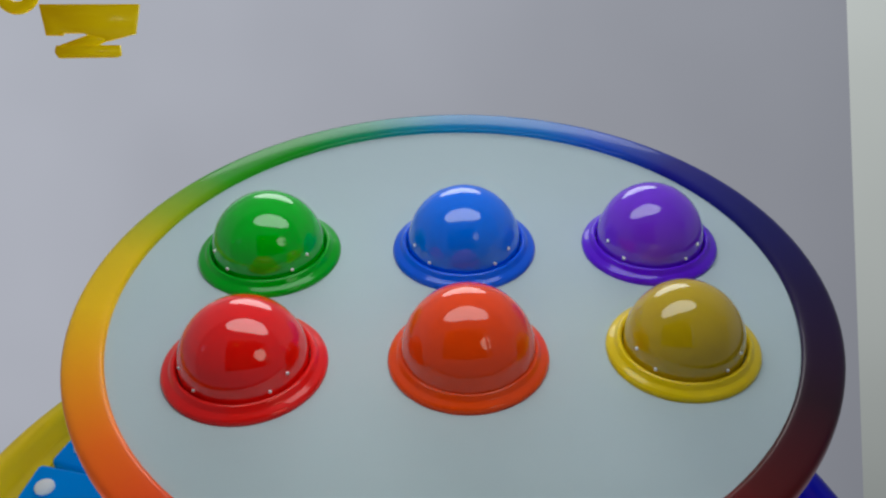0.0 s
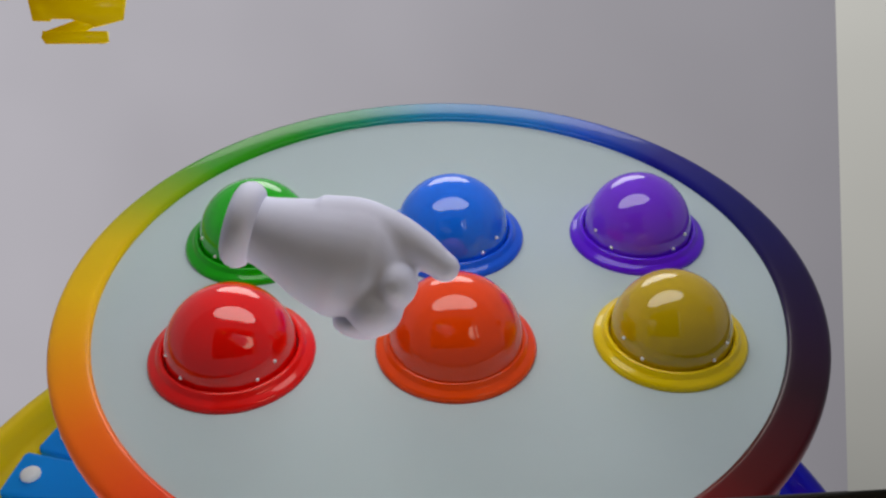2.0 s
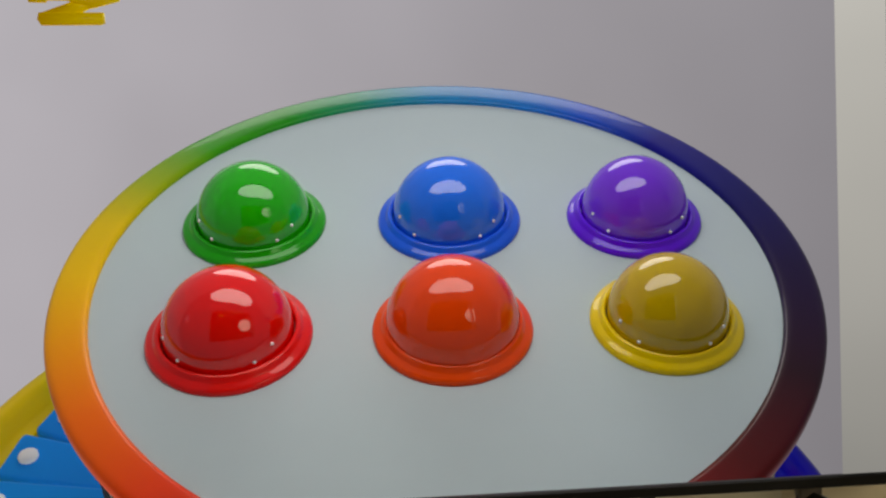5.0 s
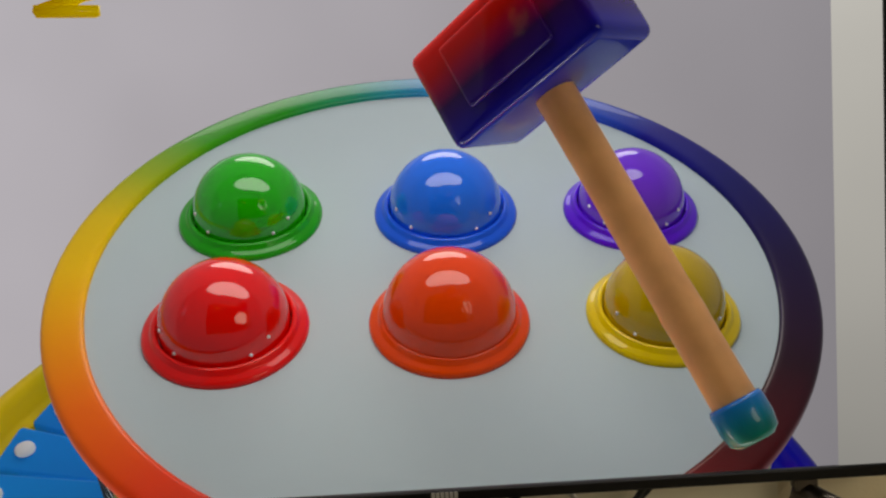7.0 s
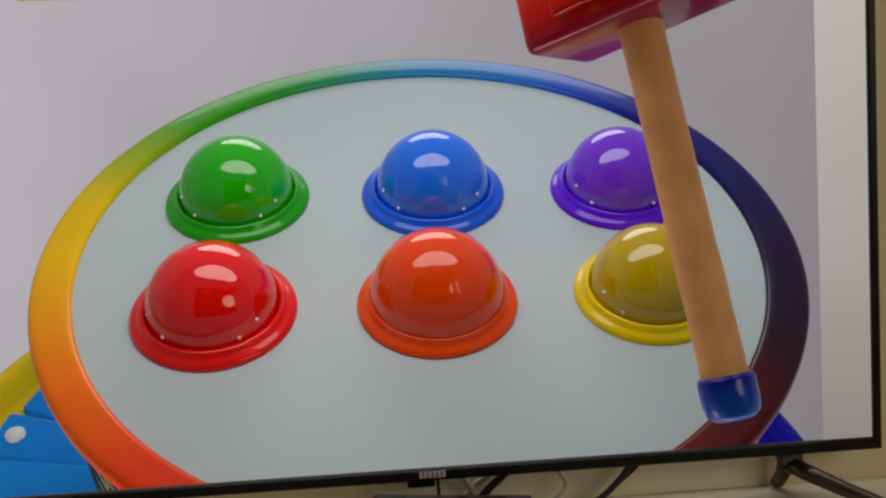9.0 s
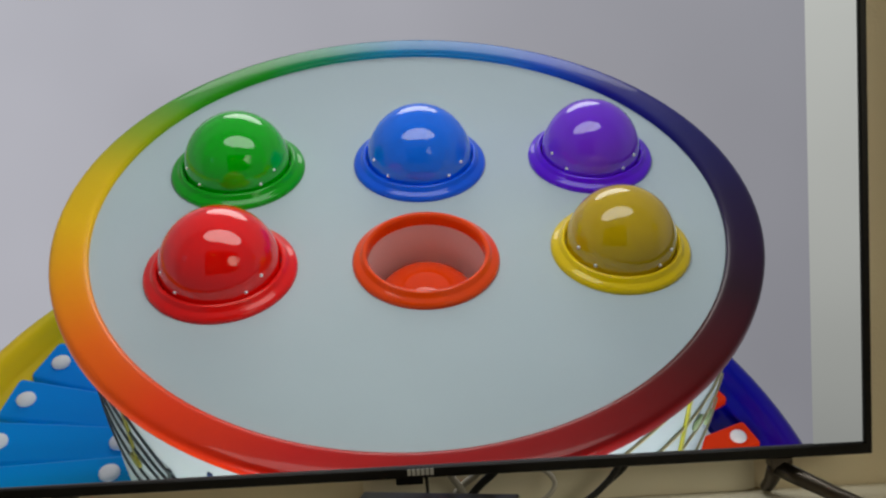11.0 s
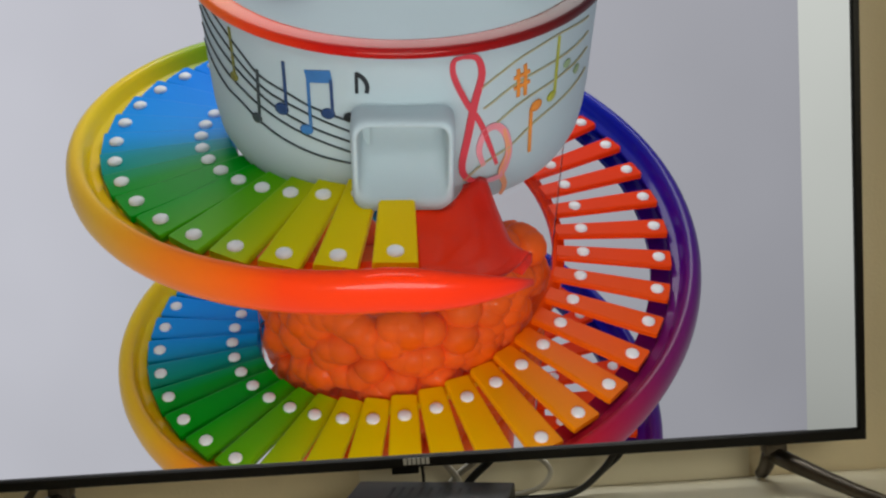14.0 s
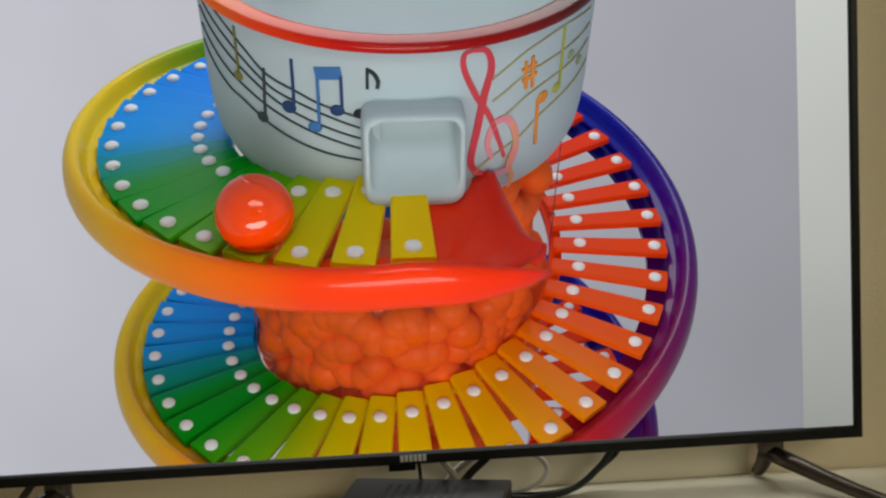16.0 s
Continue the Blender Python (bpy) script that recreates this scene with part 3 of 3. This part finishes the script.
def printed_notes(t):
    ink = {n: material(n + "_ink", lin(*c), 0.45, vary=0.1, scale=12) for n, c in
           {"slate": (58, 68, 72), "olive": (120, 120, 50), "navy": (40, 66, 110), "blue": (62, 118, 178), "black": (38, 44, 48),
            "orange": (226, 140, 50), "lime": (170, 172, 60), "sage": (140, 160, 120), "tan": (176, 170, 130), "crimson": (206, 66, 78), "rose": (222, 140, 150), "peach": (224, 150, 110)}.items()}
    left = [[(-137, -0.10), (-128.6, -0.176), (-121.7, -0.251), (-112.1, -0.291), (-106, -0.324), (-95, -0.366)],
            [(-137.5, -0.17), (-130.6, -0.224), (-120.3, -0.312), (-110.3, -0.352), (-95, -0.42)],
            [(-138, -0.244), (-128.3, -0.304), (-118.9, -0.373), (-109.5, -0.419), (-95, -0.474)],
            [(-138.5, -0.334), (-130.6, -0.373), (-121.1, -0.423), (-109.8, -0.474), (-95, -0.528)],
            [(-139.5, -0.425), (-131.4, -0.452), (-123, -0.505), (-114.6, -0.546), (-105, -0.575), (-95, -0.588)]]
    for line in left:
        part("staff_line", ribbon(bmesh.new(), smooth_flat([(line[0][0] - 16, line[0][1] + 0.10)] + line), 0.0072), ink["slate"], t, "dark curved staff line", size=S, smooth=False)
    right = [[(-61, -0.229), (-55.5, -0.174), (-48.2, -0.122), (-35.4, -0.095), (-19, -0.13)], [(-60, -0.335), (-46.4, -0.237), (-17.4, -0.22)],
             [(-58.2, -0.45), (-44.6, -0.344), (-16.4, -0.31)], [(-51.2, -0.578), (-39.7, -0.486), (-15.2, -0.43)], [(-65, -0.701), (-59.2, -0.63), (-51.2, -0.578)]]
    for line in right:
        part("staff_line", ribbon(bmesh.new(), smooth_flat(line), 0.0072), ink["tan"], t, "tan curved staff line", size=S, smooth=False)
    stems = [("olive", (-132.5, -0.334), (-132.2, -0.084)), ("slate", (-123.4, -0.477), (-122.2, -0.228)), ("navy", (-113.2, -0.36), (-112.9, -0.135)),
             ("blue", (-106.1, -0.44), (-105.9, -0.19)), ("navy", (-99.6, -0.34), (-99.6, -0.17)), ("black", (-92.9, -0.22), (-92.8, -0.12)),
             ("orange", (-43.8, -0.655), (-44.4, -0.416)), ("lime", (-35.1, -0.411), (-35.6, -0.107)), ("orange", (-49.4, -0.324), (-50.1, -0.183)),
             ("orange", (-47.1, -0.329), (-47.9, -0.169)), ("orange", (-51.3, -0.223), (-46.2, -0.213)), ("orange", (-51, -0.277), (-45.9, -0.264))]
    for n, p, q in stems:
        wide = 0.013 if n != "orange" else 0.016
        part("note_stem", ribbon(bmesh.new(), [(p[0] + (q[0] - p[0]) * k / 4, p[1] + (q[1] - p[1]) * k / 4) for k in range(5)], wide), ink[n], t, size=S, smooth=False)
    for n, a, z, r in (("olive", -132.8, -0.335, 0.022), ("slate", -124.4, -0.49, 0.024), ("navy", -114.8, -0.381, 0.028), ("blue", -107.4, -0.45, 0.025), ("navy", -100.9, -0.343, 0.025),
                       ("black", -95.0, -0.345, 0.022), ("orange", -42.6, -0.411, 0.026), ("lime", -36.6, -0.407, 0.022), ("sage", -30.3, -0.283, 0.02), ("sage", -24.0, -0.36, 0.02)):
        note_head(t, a, z, ink[n], r)
    part("note_beam", ribbon(bmesh.new(), [(-106.4, -0.176), (-104, -0.169), (-102, -0.163), (-99.4, -0.156)], 0.058), ink["blue"], t, "blue note beam", size=S, smooth=False)
    part("note_flag", ribbon(bmesh.new(), smooth_flat([(-92.9, -0.125), (-91.2, -0.145), (-90.2, -0.18), (-90.4, -0.215)]), 0.018), ink["black"], t, size=S, smooth=False)
    def varied(pts, lo, hi):
        return [lo + (hi - lo) * math.sin(math.pi * i / (len(pts) - 1)) for i in range(len(pts))]
    for n, ctrl, lo, hi in (("crimson", [(-66.3, -0.059), (-68.6, -0.075), (-68.5, -0.147), (-65, -0.283), (-60.8, -0.403), (-57.4, -0.545), (-55.1, -0.651)], 0.016, 0.027),
                            ("crimson", [(-66.3, -0.059), (-62.6, -0.075), (-61, -0.161), (-62.6, -0.291), (-64.1, -0.462), (-65.5, -0.624), (-63.3, -0.698), (-58.9, -0.731)], 0.018, 0.036),
                            ("rose", [(-58.9, -0.731), (-53.5, -0.717), (-51.3, -0.615), (-52.6, -0.505), (-55.8, -0.443), (-59.2, -0.46), (-60.7, -0.549), (-59.2, -0.64)], 0.022, 0.034),
                            ("peach", [(-53.4, -0.47), (-51.6, -0.60), (-53.5, -0.70), (-52.0, -0.787), (-53, -0.84)], 0.016, 0.030)):
        pts = smooth_flat(ctrl)
        part("clef_stroke", ribbon(bmesh.new(), pts, varied(pts, lo, hi)), ink[n], t, "%s treble clef stroke" % n, size=S, smooth=False)


printed_notes(TOY)


# ---------------------------------------------------------------- gold emblem on the screen
def emblem():
    e = thing("gold_emblem", "plain gold emblem shown in the corner of the screen", "emblem")
    def plate(name, pts, depth, mat):
        bm = bmesh.new()
        skin(bm, [[(x, 0.014, z) for x, z in pts], [(x, 0.014 - depth, z) for x, z in pts]], caps=True)
        edges = [ed for ed in bm.edges if abs(ed.verts[0].co.y - ed.verts[1].co.y) < 1e-6]
        bmesh.ops.bevel(bm, geom=edges, offset=0.0016, segments=2, affect="EDGES")
        part(name, bm, mat, e)
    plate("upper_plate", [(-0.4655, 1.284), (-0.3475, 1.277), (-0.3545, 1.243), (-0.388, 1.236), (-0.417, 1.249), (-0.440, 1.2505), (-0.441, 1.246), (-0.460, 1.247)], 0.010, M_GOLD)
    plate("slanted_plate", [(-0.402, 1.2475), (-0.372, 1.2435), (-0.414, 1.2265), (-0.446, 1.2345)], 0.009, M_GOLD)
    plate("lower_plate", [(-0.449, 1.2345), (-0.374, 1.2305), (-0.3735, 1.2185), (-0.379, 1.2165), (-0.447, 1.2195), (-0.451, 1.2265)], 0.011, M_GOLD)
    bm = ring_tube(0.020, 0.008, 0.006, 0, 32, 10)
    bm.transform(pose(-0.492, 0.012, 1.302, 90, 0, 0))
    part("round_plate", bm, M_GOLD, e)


emblem()


# ---------------------------------------------------------------- set-top box and cables on the bench
def set_top_box():
    b = thing("set_top_box", "small black plastic set-top box on the bench", "set-top box")
    part("case", block(bmesh.new(), (-0.100, -0.050, 0.0), (0.100, 0.050, 0.034), 0.003), M_BOX, b)
    for i in range(9):
        x = -0.05 + i * 0.012
        part("vent_slot", block(bmesh.new(), (x, -0.02, 0.0338), (x + 0.004, 0.025, 0.0346)), M_CABLE_B, b, smooth=False)
    part("status_light", block(bmesh.new(), (0.052, -0.0512, 0.014), (0.058, -0.0498, 0.020)), M_SILVER, b, smooth=False)
    b.matrix_basis = pose(0.012, -0.036, 0.5505, 0, 0, -12)


set_top_box()


def cable(name, label, ctrl, radius, mat):
    tagged(part(name, tube_along(bmesh.new(), curve_points(ctrl, 8), radius, 8), mat), label, "cable", "cables behind the television")


cable("black_cable", "black cable looping from the television to the bench", [(0.256, 0.024, 0.611), (0.248, 0.024, 0.600), (0.232, 0.02, 0.582), (0.20, 0.01, 0.562), (0.155, 0.004, 0.5545), (0.09, 0.012, 0.5545)], 0.0042, M_CABLE_B)
cable("black_cable", "black cable looping from the television to the bench", [(0.263, 0.027, 0.611), (0.256, 0.027, 0.598), (0.236, 0.03, 0.58), (0.205, 0.02, 0.560), (0.158, 0.014, 0.5545), (0.09, 0.024, 0.5545)], 0.0038, M_CABLE_B)
cable("grey_cable", "grey cable looped behind the set-top box", [(0.118, 0.027, 0.611), (0.134, 0.028, 0.607), (0.158, 0.032, 0.598), (0.168, 0.026, 0.582), (0.15, 0.016, 0.566), (0.11, 0.022, 0.556), (0.07, 0.03, 0.555)], 0.0032, M_CABLE_W)
cable("black_cable", "thick black cable behind the set-top box", [(0.098, 0.027, 0.611), (0.090, 0.029, 0.600), (0.07, 0.036, 0.58), (0.05, 0.034, 0.556)], 0.0055, M_CABLE_B)
cable("grey_cable", "pale grey cable behind the set-top box", [(0.032, 0.027, 0.611), (0.036, 0.03, 0.600), (0.05, 0.042, 0.575), (0.052, 0.04, 0.556)], 0.0045, M_CABLE_W)
cable("grey_cable", "pale grey cable behind the set-top box", [(0.078, 0.027, 0.611), (0.070, 0.03, 0.600), (0.05, 0.046, 0.58), (0.03, 0.045, 0.556)], 0.0045, M_CABLE_W)
cable("black_cable", "thin black cable under the television", [(0.004, 0.02, 0.611), (0.006, 0.02, 0.598), (0.006, 0.03, 0.575), (0.004, 0.035, 0.5545)], 0.0022, M_CABLE_B)
cable("brown_cable", "short dark cable beside the television foot", [(-0.478, 0.02, 0.611), (-0.488, 0.018, 0.600), (-0.497, 0.01, 0.585), (-0.50, 0.0, 0.5545)], 0.005, M_FOOT)


# ---------------------------------------------------------------- hammer and glove
def rolling_paint(name, carrier, start, rough=0.25):
    """Rainbow paint whose bands run along the mallet with the carrier."""
    m = bpy.data.materials.new(name)
    m.use_nodes = True
    nt = m.node_tree
    b = nt.nodes["Principled BSDF"]
    b.inputs["Roughness"].default_value = rough
    b.inputs["Coat Weight"].default_value = 0.5
    b.inputs["Coat Roughness"].default_value = 0.05
    b.inputs["Specular IOR Level"].default_value = 0.1
    tc = nt.nodes.new("ShaderNodeTexCoord")
    tc.object = carrier
    sep = nt.nodes.new("ShaderNodeSeparateXYZ")
    scale, wrap = nt.nodes.new("ShaderNodeMath"), nt.nodes.new("ShaderNodeMath")
    scale.operation, wrap.operation = "MULTIPLY_ADD", "FRACT"
    scale.inputs[1].default_value, scale.inputs[2].default_value = BANDS, start
    ramp = nt.nodes.new("ShaderNodeValToRGB")
    el = ramp.color_ramp.elements
    el[0].position, el[1].position = 0.0, 1.0
    el[0].color = el[1].color = vivid(10, 140, 10, K)
    for at, c in ((0.10, (18, 128, 150)), (0.20, (28, 106, 214)), (0.34, (24, 40, 150)), (0.46, (58, 20, 84)), (0.56, (170, 30, 30)), (0.64, (214, 44, 20)), (0.74, (228, 96, 5)), (0.84, (222, 176, 2)), (0.92, (120, 165, 4))):
        el.new(at).color = vivid(*c, K)
    nt.links.new(tc.outputs["Object"], sep.inputs[0])
    nt.links.new(sep.outputs["Z"], scale.inputs[0])
    nt.links.new(scale.outputs[0], wrap.inputs[0])
    nt.links.new(wrap.outputs[0], ramp.inputs["Fac"])
    nt.links.new(ramp.outputs["Color"], b.inputs["Base Color"])
    return m


BANDS = 2.0        # rainbow bands for one metre of the mallet


def hammer():
    h = thing("toy_hammer", "big toy mallet with rainbow head, wooden handle and glossy end cap", "hammer")
    L = 0.522
    carrier = new("band_carrier")
    carrier.empty_display_size = 0.02
    carrier.parent = h
    part("handle", lathe([(0.001, 0.0), (0.031, 0.0), (0.0325, 0.02), (0.0315, 0.12), (0.0322, 0.16), (0.031, 0.2), (0.0306, 0.4), (0.0315, L + 0.03)], 28), M_WOOD, h)
    part("end_cap", lathe([(0.001, -0.035), (0.026, -0.035), (0.036, -0.027), (0.0395, -0.008), (0.0395, 0.018), (0.037, 0.025), (0.031, 0.022)], 28),
         rolling_paint("cap_paint", carrier, 0.0), h, "glossy end cap with a running rainbow colour")
    paint = rolling_paint("mallet_paint", carrier, 0.21 - BANDS * L)
    bm = bmesh.new()
    block(bm, (-0.148, -0.080, L), (0.148, 0.080, L + 0.165), 0.020, 4)
    part("head", bm, paint, h, "glossy rainbow mallet head")
    for s in (1, -1):
        bm = bmesh.new()
        block(bm, (-0.085, s * 0.079 - 0.009, L + 0.035), (0.085, s * 0.079 + 0.009, L + 0.14), 0.0085, 4)
        part("side_plate", bm, paint, h)
    return h, carrier


HAMMER, CARRIER = hammer()


def glove():
    g = thing("cartoon_glove", "puffy white cartoon glove with a pointing finger", "glove")
    def blob(bm, c, r, turn=0):
        bmesh.ops.create_uvsphere(bm, u_segments=28, v_segments=18, radius=1.0, matrix=pose(c[0], c[1], c[2], 0, turn, 0) @ Matrix.Diagonal((*r, 1)))
    # body: sections from the cuff to the knuckles (x, z of the centre, half height, half depth), then the pointing finger
    bm = bmesh.new()
    loops = []
    for x, z, hh, hd, lean in ((-0.300, 0.088, 0.046, 0.046, -19), (-0.275, 0.080, 0.050, 0.050, -22), (-0.240, 0.066, 0.062, 0.060, -24), (-0.205, 0.050, 0.076, 0.068, -26), (-0.165, 0.034, 0.087, 0.072, -24),
                             (-0.130, 0.024, 0.084, 0.070, -16), (-0.105, 0.022, 0.070, 0.060, -10), (-0.086, 0.022, 0.045, 0.042, -6), (-0.078, 0.022, 0.015, 0.015, -6)):
        a = radians(lean)
        loops.append([(x - hh * N(b) * N(a), hd * C(b), z + hh * N(b) * C(a)) for b in (2 * math.pi * k / 28 for k in range(28))])
    skin(bm, loops, caps=True)
    pts = curve_points([(-0.185, 0.0, 0.078), (-0.140, -0.004, 0.080), (-0.095, -0.008, 0.066), (-0.055, -0.010, 0.042), (-0.022, -0.012, 0.014)], 6)
    tube_along(bm, pts, [0.050 - 0.029 * (i / (len(pts) - 1)) ** 0.8 for i in range(len(pts))], 20)
    blob(bm, pts[-1], (0.0225, 0.0215, 0.0215))
    for c, r, a in (((-0.096, -0.020, -0.004), (0.036, 0.050, 0.037), 30), ((-0.124, -0.016, -0.036), (0.042, 0.052, 0.042), 25)):
        blob(bm, c, r, a)
    body = part("palm", bm, M_GLOVE, g, size=1.04)
    rm = body.modifiers.new("blend", "REMESH")
    rm.mode, rm.voxel_size, rm.use_smooth_shade = "VOXEL", 0.005, True
    sm = body.modifiers.new("soft", "SMOOTH")
    sm.factor, sm.iterations = 0.5, 9
    bm = bmesh.new()
    blob(bm, (-0.146, -0.002, -0.058), (0.040, 0.040, 0.024), 12)
    part("thumb", bm, M_GLOVE, g, size=1.04)
    bm = ring_tube(0.042, 0.020, 0.021, 0.0, 40, 14)
    bm.transform(pose(-0.296, 0.0, 0.088, 0, 109, 0))
    part("cuff", bm, M_GLOVE, g, "rolled white cuff", size=1.06)
    return g


GLOVE = glove()


# ---------------------------------------------------------------- motions
def motions():
    still = pose(0.0027, 1.0124, 0.7776, 31.55, 6.82, -7.84)
    walk(TOY, [(0.0, still), (9.9, still),
        (10.80, pose(-0.0303, 1.0400, 0.8376, 33.71, 6.44, -5.71)),
        (11.00, pose(-0.0348, 1.2064, 0.8572, 33.05, 5.86, -5.07)),
        (11.50, pose(-0.0438, 1.7436, 1.0422, 32.36, 6.19, -4.79)),
        (12.00, pose(-0.0451, 2.3797, 1.3331, 32.12, 6.86, -5.00)),
        (12.50, pose(-0.0446, 2.7483, 1.5586, 32.21, 7.22, -5.10)),
        (13.00, pose(-0.0397, 2.8865, 1.6826, 32.57, 7.44, -5.22)),
        (13.50, pose(-0.0404, 2.9059, 1.7016, 32.56, 7.46, -5.16)),
        (15.70, pose(-0.0404, 2.9059, 1.7016, 32.56, 7.46, -5.16)),
        (16.00, pose(-0.0398, 2.8990, 1.7061, 32.71, 5.80, -2.33)),
    ])
    def spot(deg, r, z):
        return pose(*[S * c for c in rim_point(deg, r, z)])
    rest = pose(S * 0.0746, S * -0.2124, S * 0.03)
    walk(BALL, [(0.0, rest), (9.15, rest), (9.3, pose(S * 0.0746, S * -0.2124, S * -0.06)), (9.6, pose(S * 0.0746, S * -0.2124, S * -0.12)), (10.4, pose(S * 0.0746, S * -0.2124, S * -0.19)),
                (10.8, pose(S * 0.0746, S * -0.2124, S * -0.215)), (11.5, pose(S * 0.0746, S * -0.2124, S * -0.235)), (12.0, pose(S * 0.0746, S * -0.2124, S * -0.28)),
                (12.5, pose(S * 0.08, S * -0.30, S * -0.62)), (13.2, spot(-81.5, 0.60, -0.50)), (14.2, spot(-81.5, 0.74, -0.20)), (14.3, spot(-81.5, 0.775, -0.24)), (14.4, spot(-81.5, 0.80, -0.325)), (14.5, spot(-81.5, 0.835, -0.40)),
                (14.6, spot(-81.5, 0.83, -0.43)), (14.7, spot(-82, 0.95, -0.44)), (14.8, spot(-82, 1.10, -0.46)), (14.9, spot(-82.5, 1.30, -0.48)),
                (15.0, spot(-84.2, 1.40, track_z(-84.2) + 0.125)), (15.2, spot(-87.5, 1.40, track_z(-87.5) + 0.125)), (15.4, spot(-92.5, 1.40, track_z(-92.5) + 0.125)),
                (15.6, spot(-97.8, 1.40, track_z(-97.8) + 0.125)), (15.8, spot(-103.8, 1.40, track_z(-103.8) + 0.125)), (16.0, spot(-110.7, 1.40, track_z(-110.7) + 0.125))])
    walk(STACK, [(0.0, pose(0, 0, -0.72)), (12.9, pose(0, 0, -0.72)), (13.5, pose(0, 0, -0.48)), (14.0, pose(0, 0, -0.30)), (14.5, pose(0, 0, -0.18)), (15.2, pose(0, 0, 0.03)), (16.0, pose(0, 0, 0.06))])
    away = pose(1.7, 0.35, 0.65, 0, 30, 125)
    def grip(rx, ry, rz):
        return pose(0.4050, 0.1155, 0.6600, rx, ry, rz)
    hit, up = grip(-26.11, 59.23, 99.86), grip(5.07, 13.2, 139.26)
    def swing(k):
        """From the raised mallet (0) to the blow (1)."""
        return up.lerp(hit, k)
    walk(HAMMER, [(0.0, away), (5.0, away), (5.8, swing(0.35)), (6.3, swing(0.2)), (6.55, swing(0.80)),
        (6.80, grip(-0.53, 39.24, 140.53)), (7.00, grip(-1.04, 31.07, 140.03)), (7.10, grip(1.2, 28.8, 140.0)), (7.30, grip(3.01, 22.24, 139.64)),
        (7.40, grip(4.36, 16.69, 139.34)), (7.50, up), (7.60, swing(0.50)), (7.70, swing(0.97)), (7.80, hit), (7.90, swing(0.80)),
        (8.00, grip(1.69, 30.30, 139.99)), (8.10, grip(2.0, 19.5, 139.42)), (8.20, grip(4.0, 14.23, 139.23)), (8.30, grip(3.0, 18.0, 139.24)),
        (8.40, swing(0.90)), (8.50, hit), (8.60, swing(0.55)), (8.70, grip(-1.5, 31.43, 140.05)),
        (8.95, up), (9.05, swing(0.2)), (9.25, hit), (9.40, swing(0.6)), (9.60, swing(0.1)), (10.3, away), (16.0, away)])
    # the rainbow runs once through the mallet in 1.7 s
    walk(CARRIER, [(t, pose(0, 0, -(t - 6.8) * 0.59 / BANDS)) for t in range(0, 17)])
    # fingertip places, and the lean of the glove
    def tip(x, y, z, lean):
        return pose(x, y, z, 0, lean, 0)
    out = tip(-1.25, 0.33, 1.2, -16)
    walk(GLOVE, [(0.0, out), (0.3, tip(-0.80, 0.32, 1.19, -16)), (0.4, tip(-0.632, 0.315, 1.139, -15)), (0.6, tip(-0.352, 0.309, 1.045, -12)), (0.8, tip(-0.17, 0.305, 0.985, -9)),
                 (1.0, tip(-0.065, 0.301, 0.922, -6)), (1.2, tip(0.003, 0.298, 0.893, -2)), (1.4, tip(0.030, 0.297, 0.885, 0)), (1.6, tip(0.0345, 0.297, 0.8855, 0)),
                 (3.5, tip(0.0335, 0.2965, 0.885, 0)), (3.7, tip(0.010, 0.298, 0.898, -1)), (3.9, tip(-0.069, 0.301, 0.926, -5)), (4.0, tip(-0.170, 0.215, 0.976, -8)),
                 (4.1, tip(-0.245, 0.225, 1.008, -9)), (4.2, tip(-0.430, 0.225, 1.070, -12)), (4.3, tip(-0.70, 0.225, 1.15, -15)), (4.6, out), (16.0, out)])


motions()
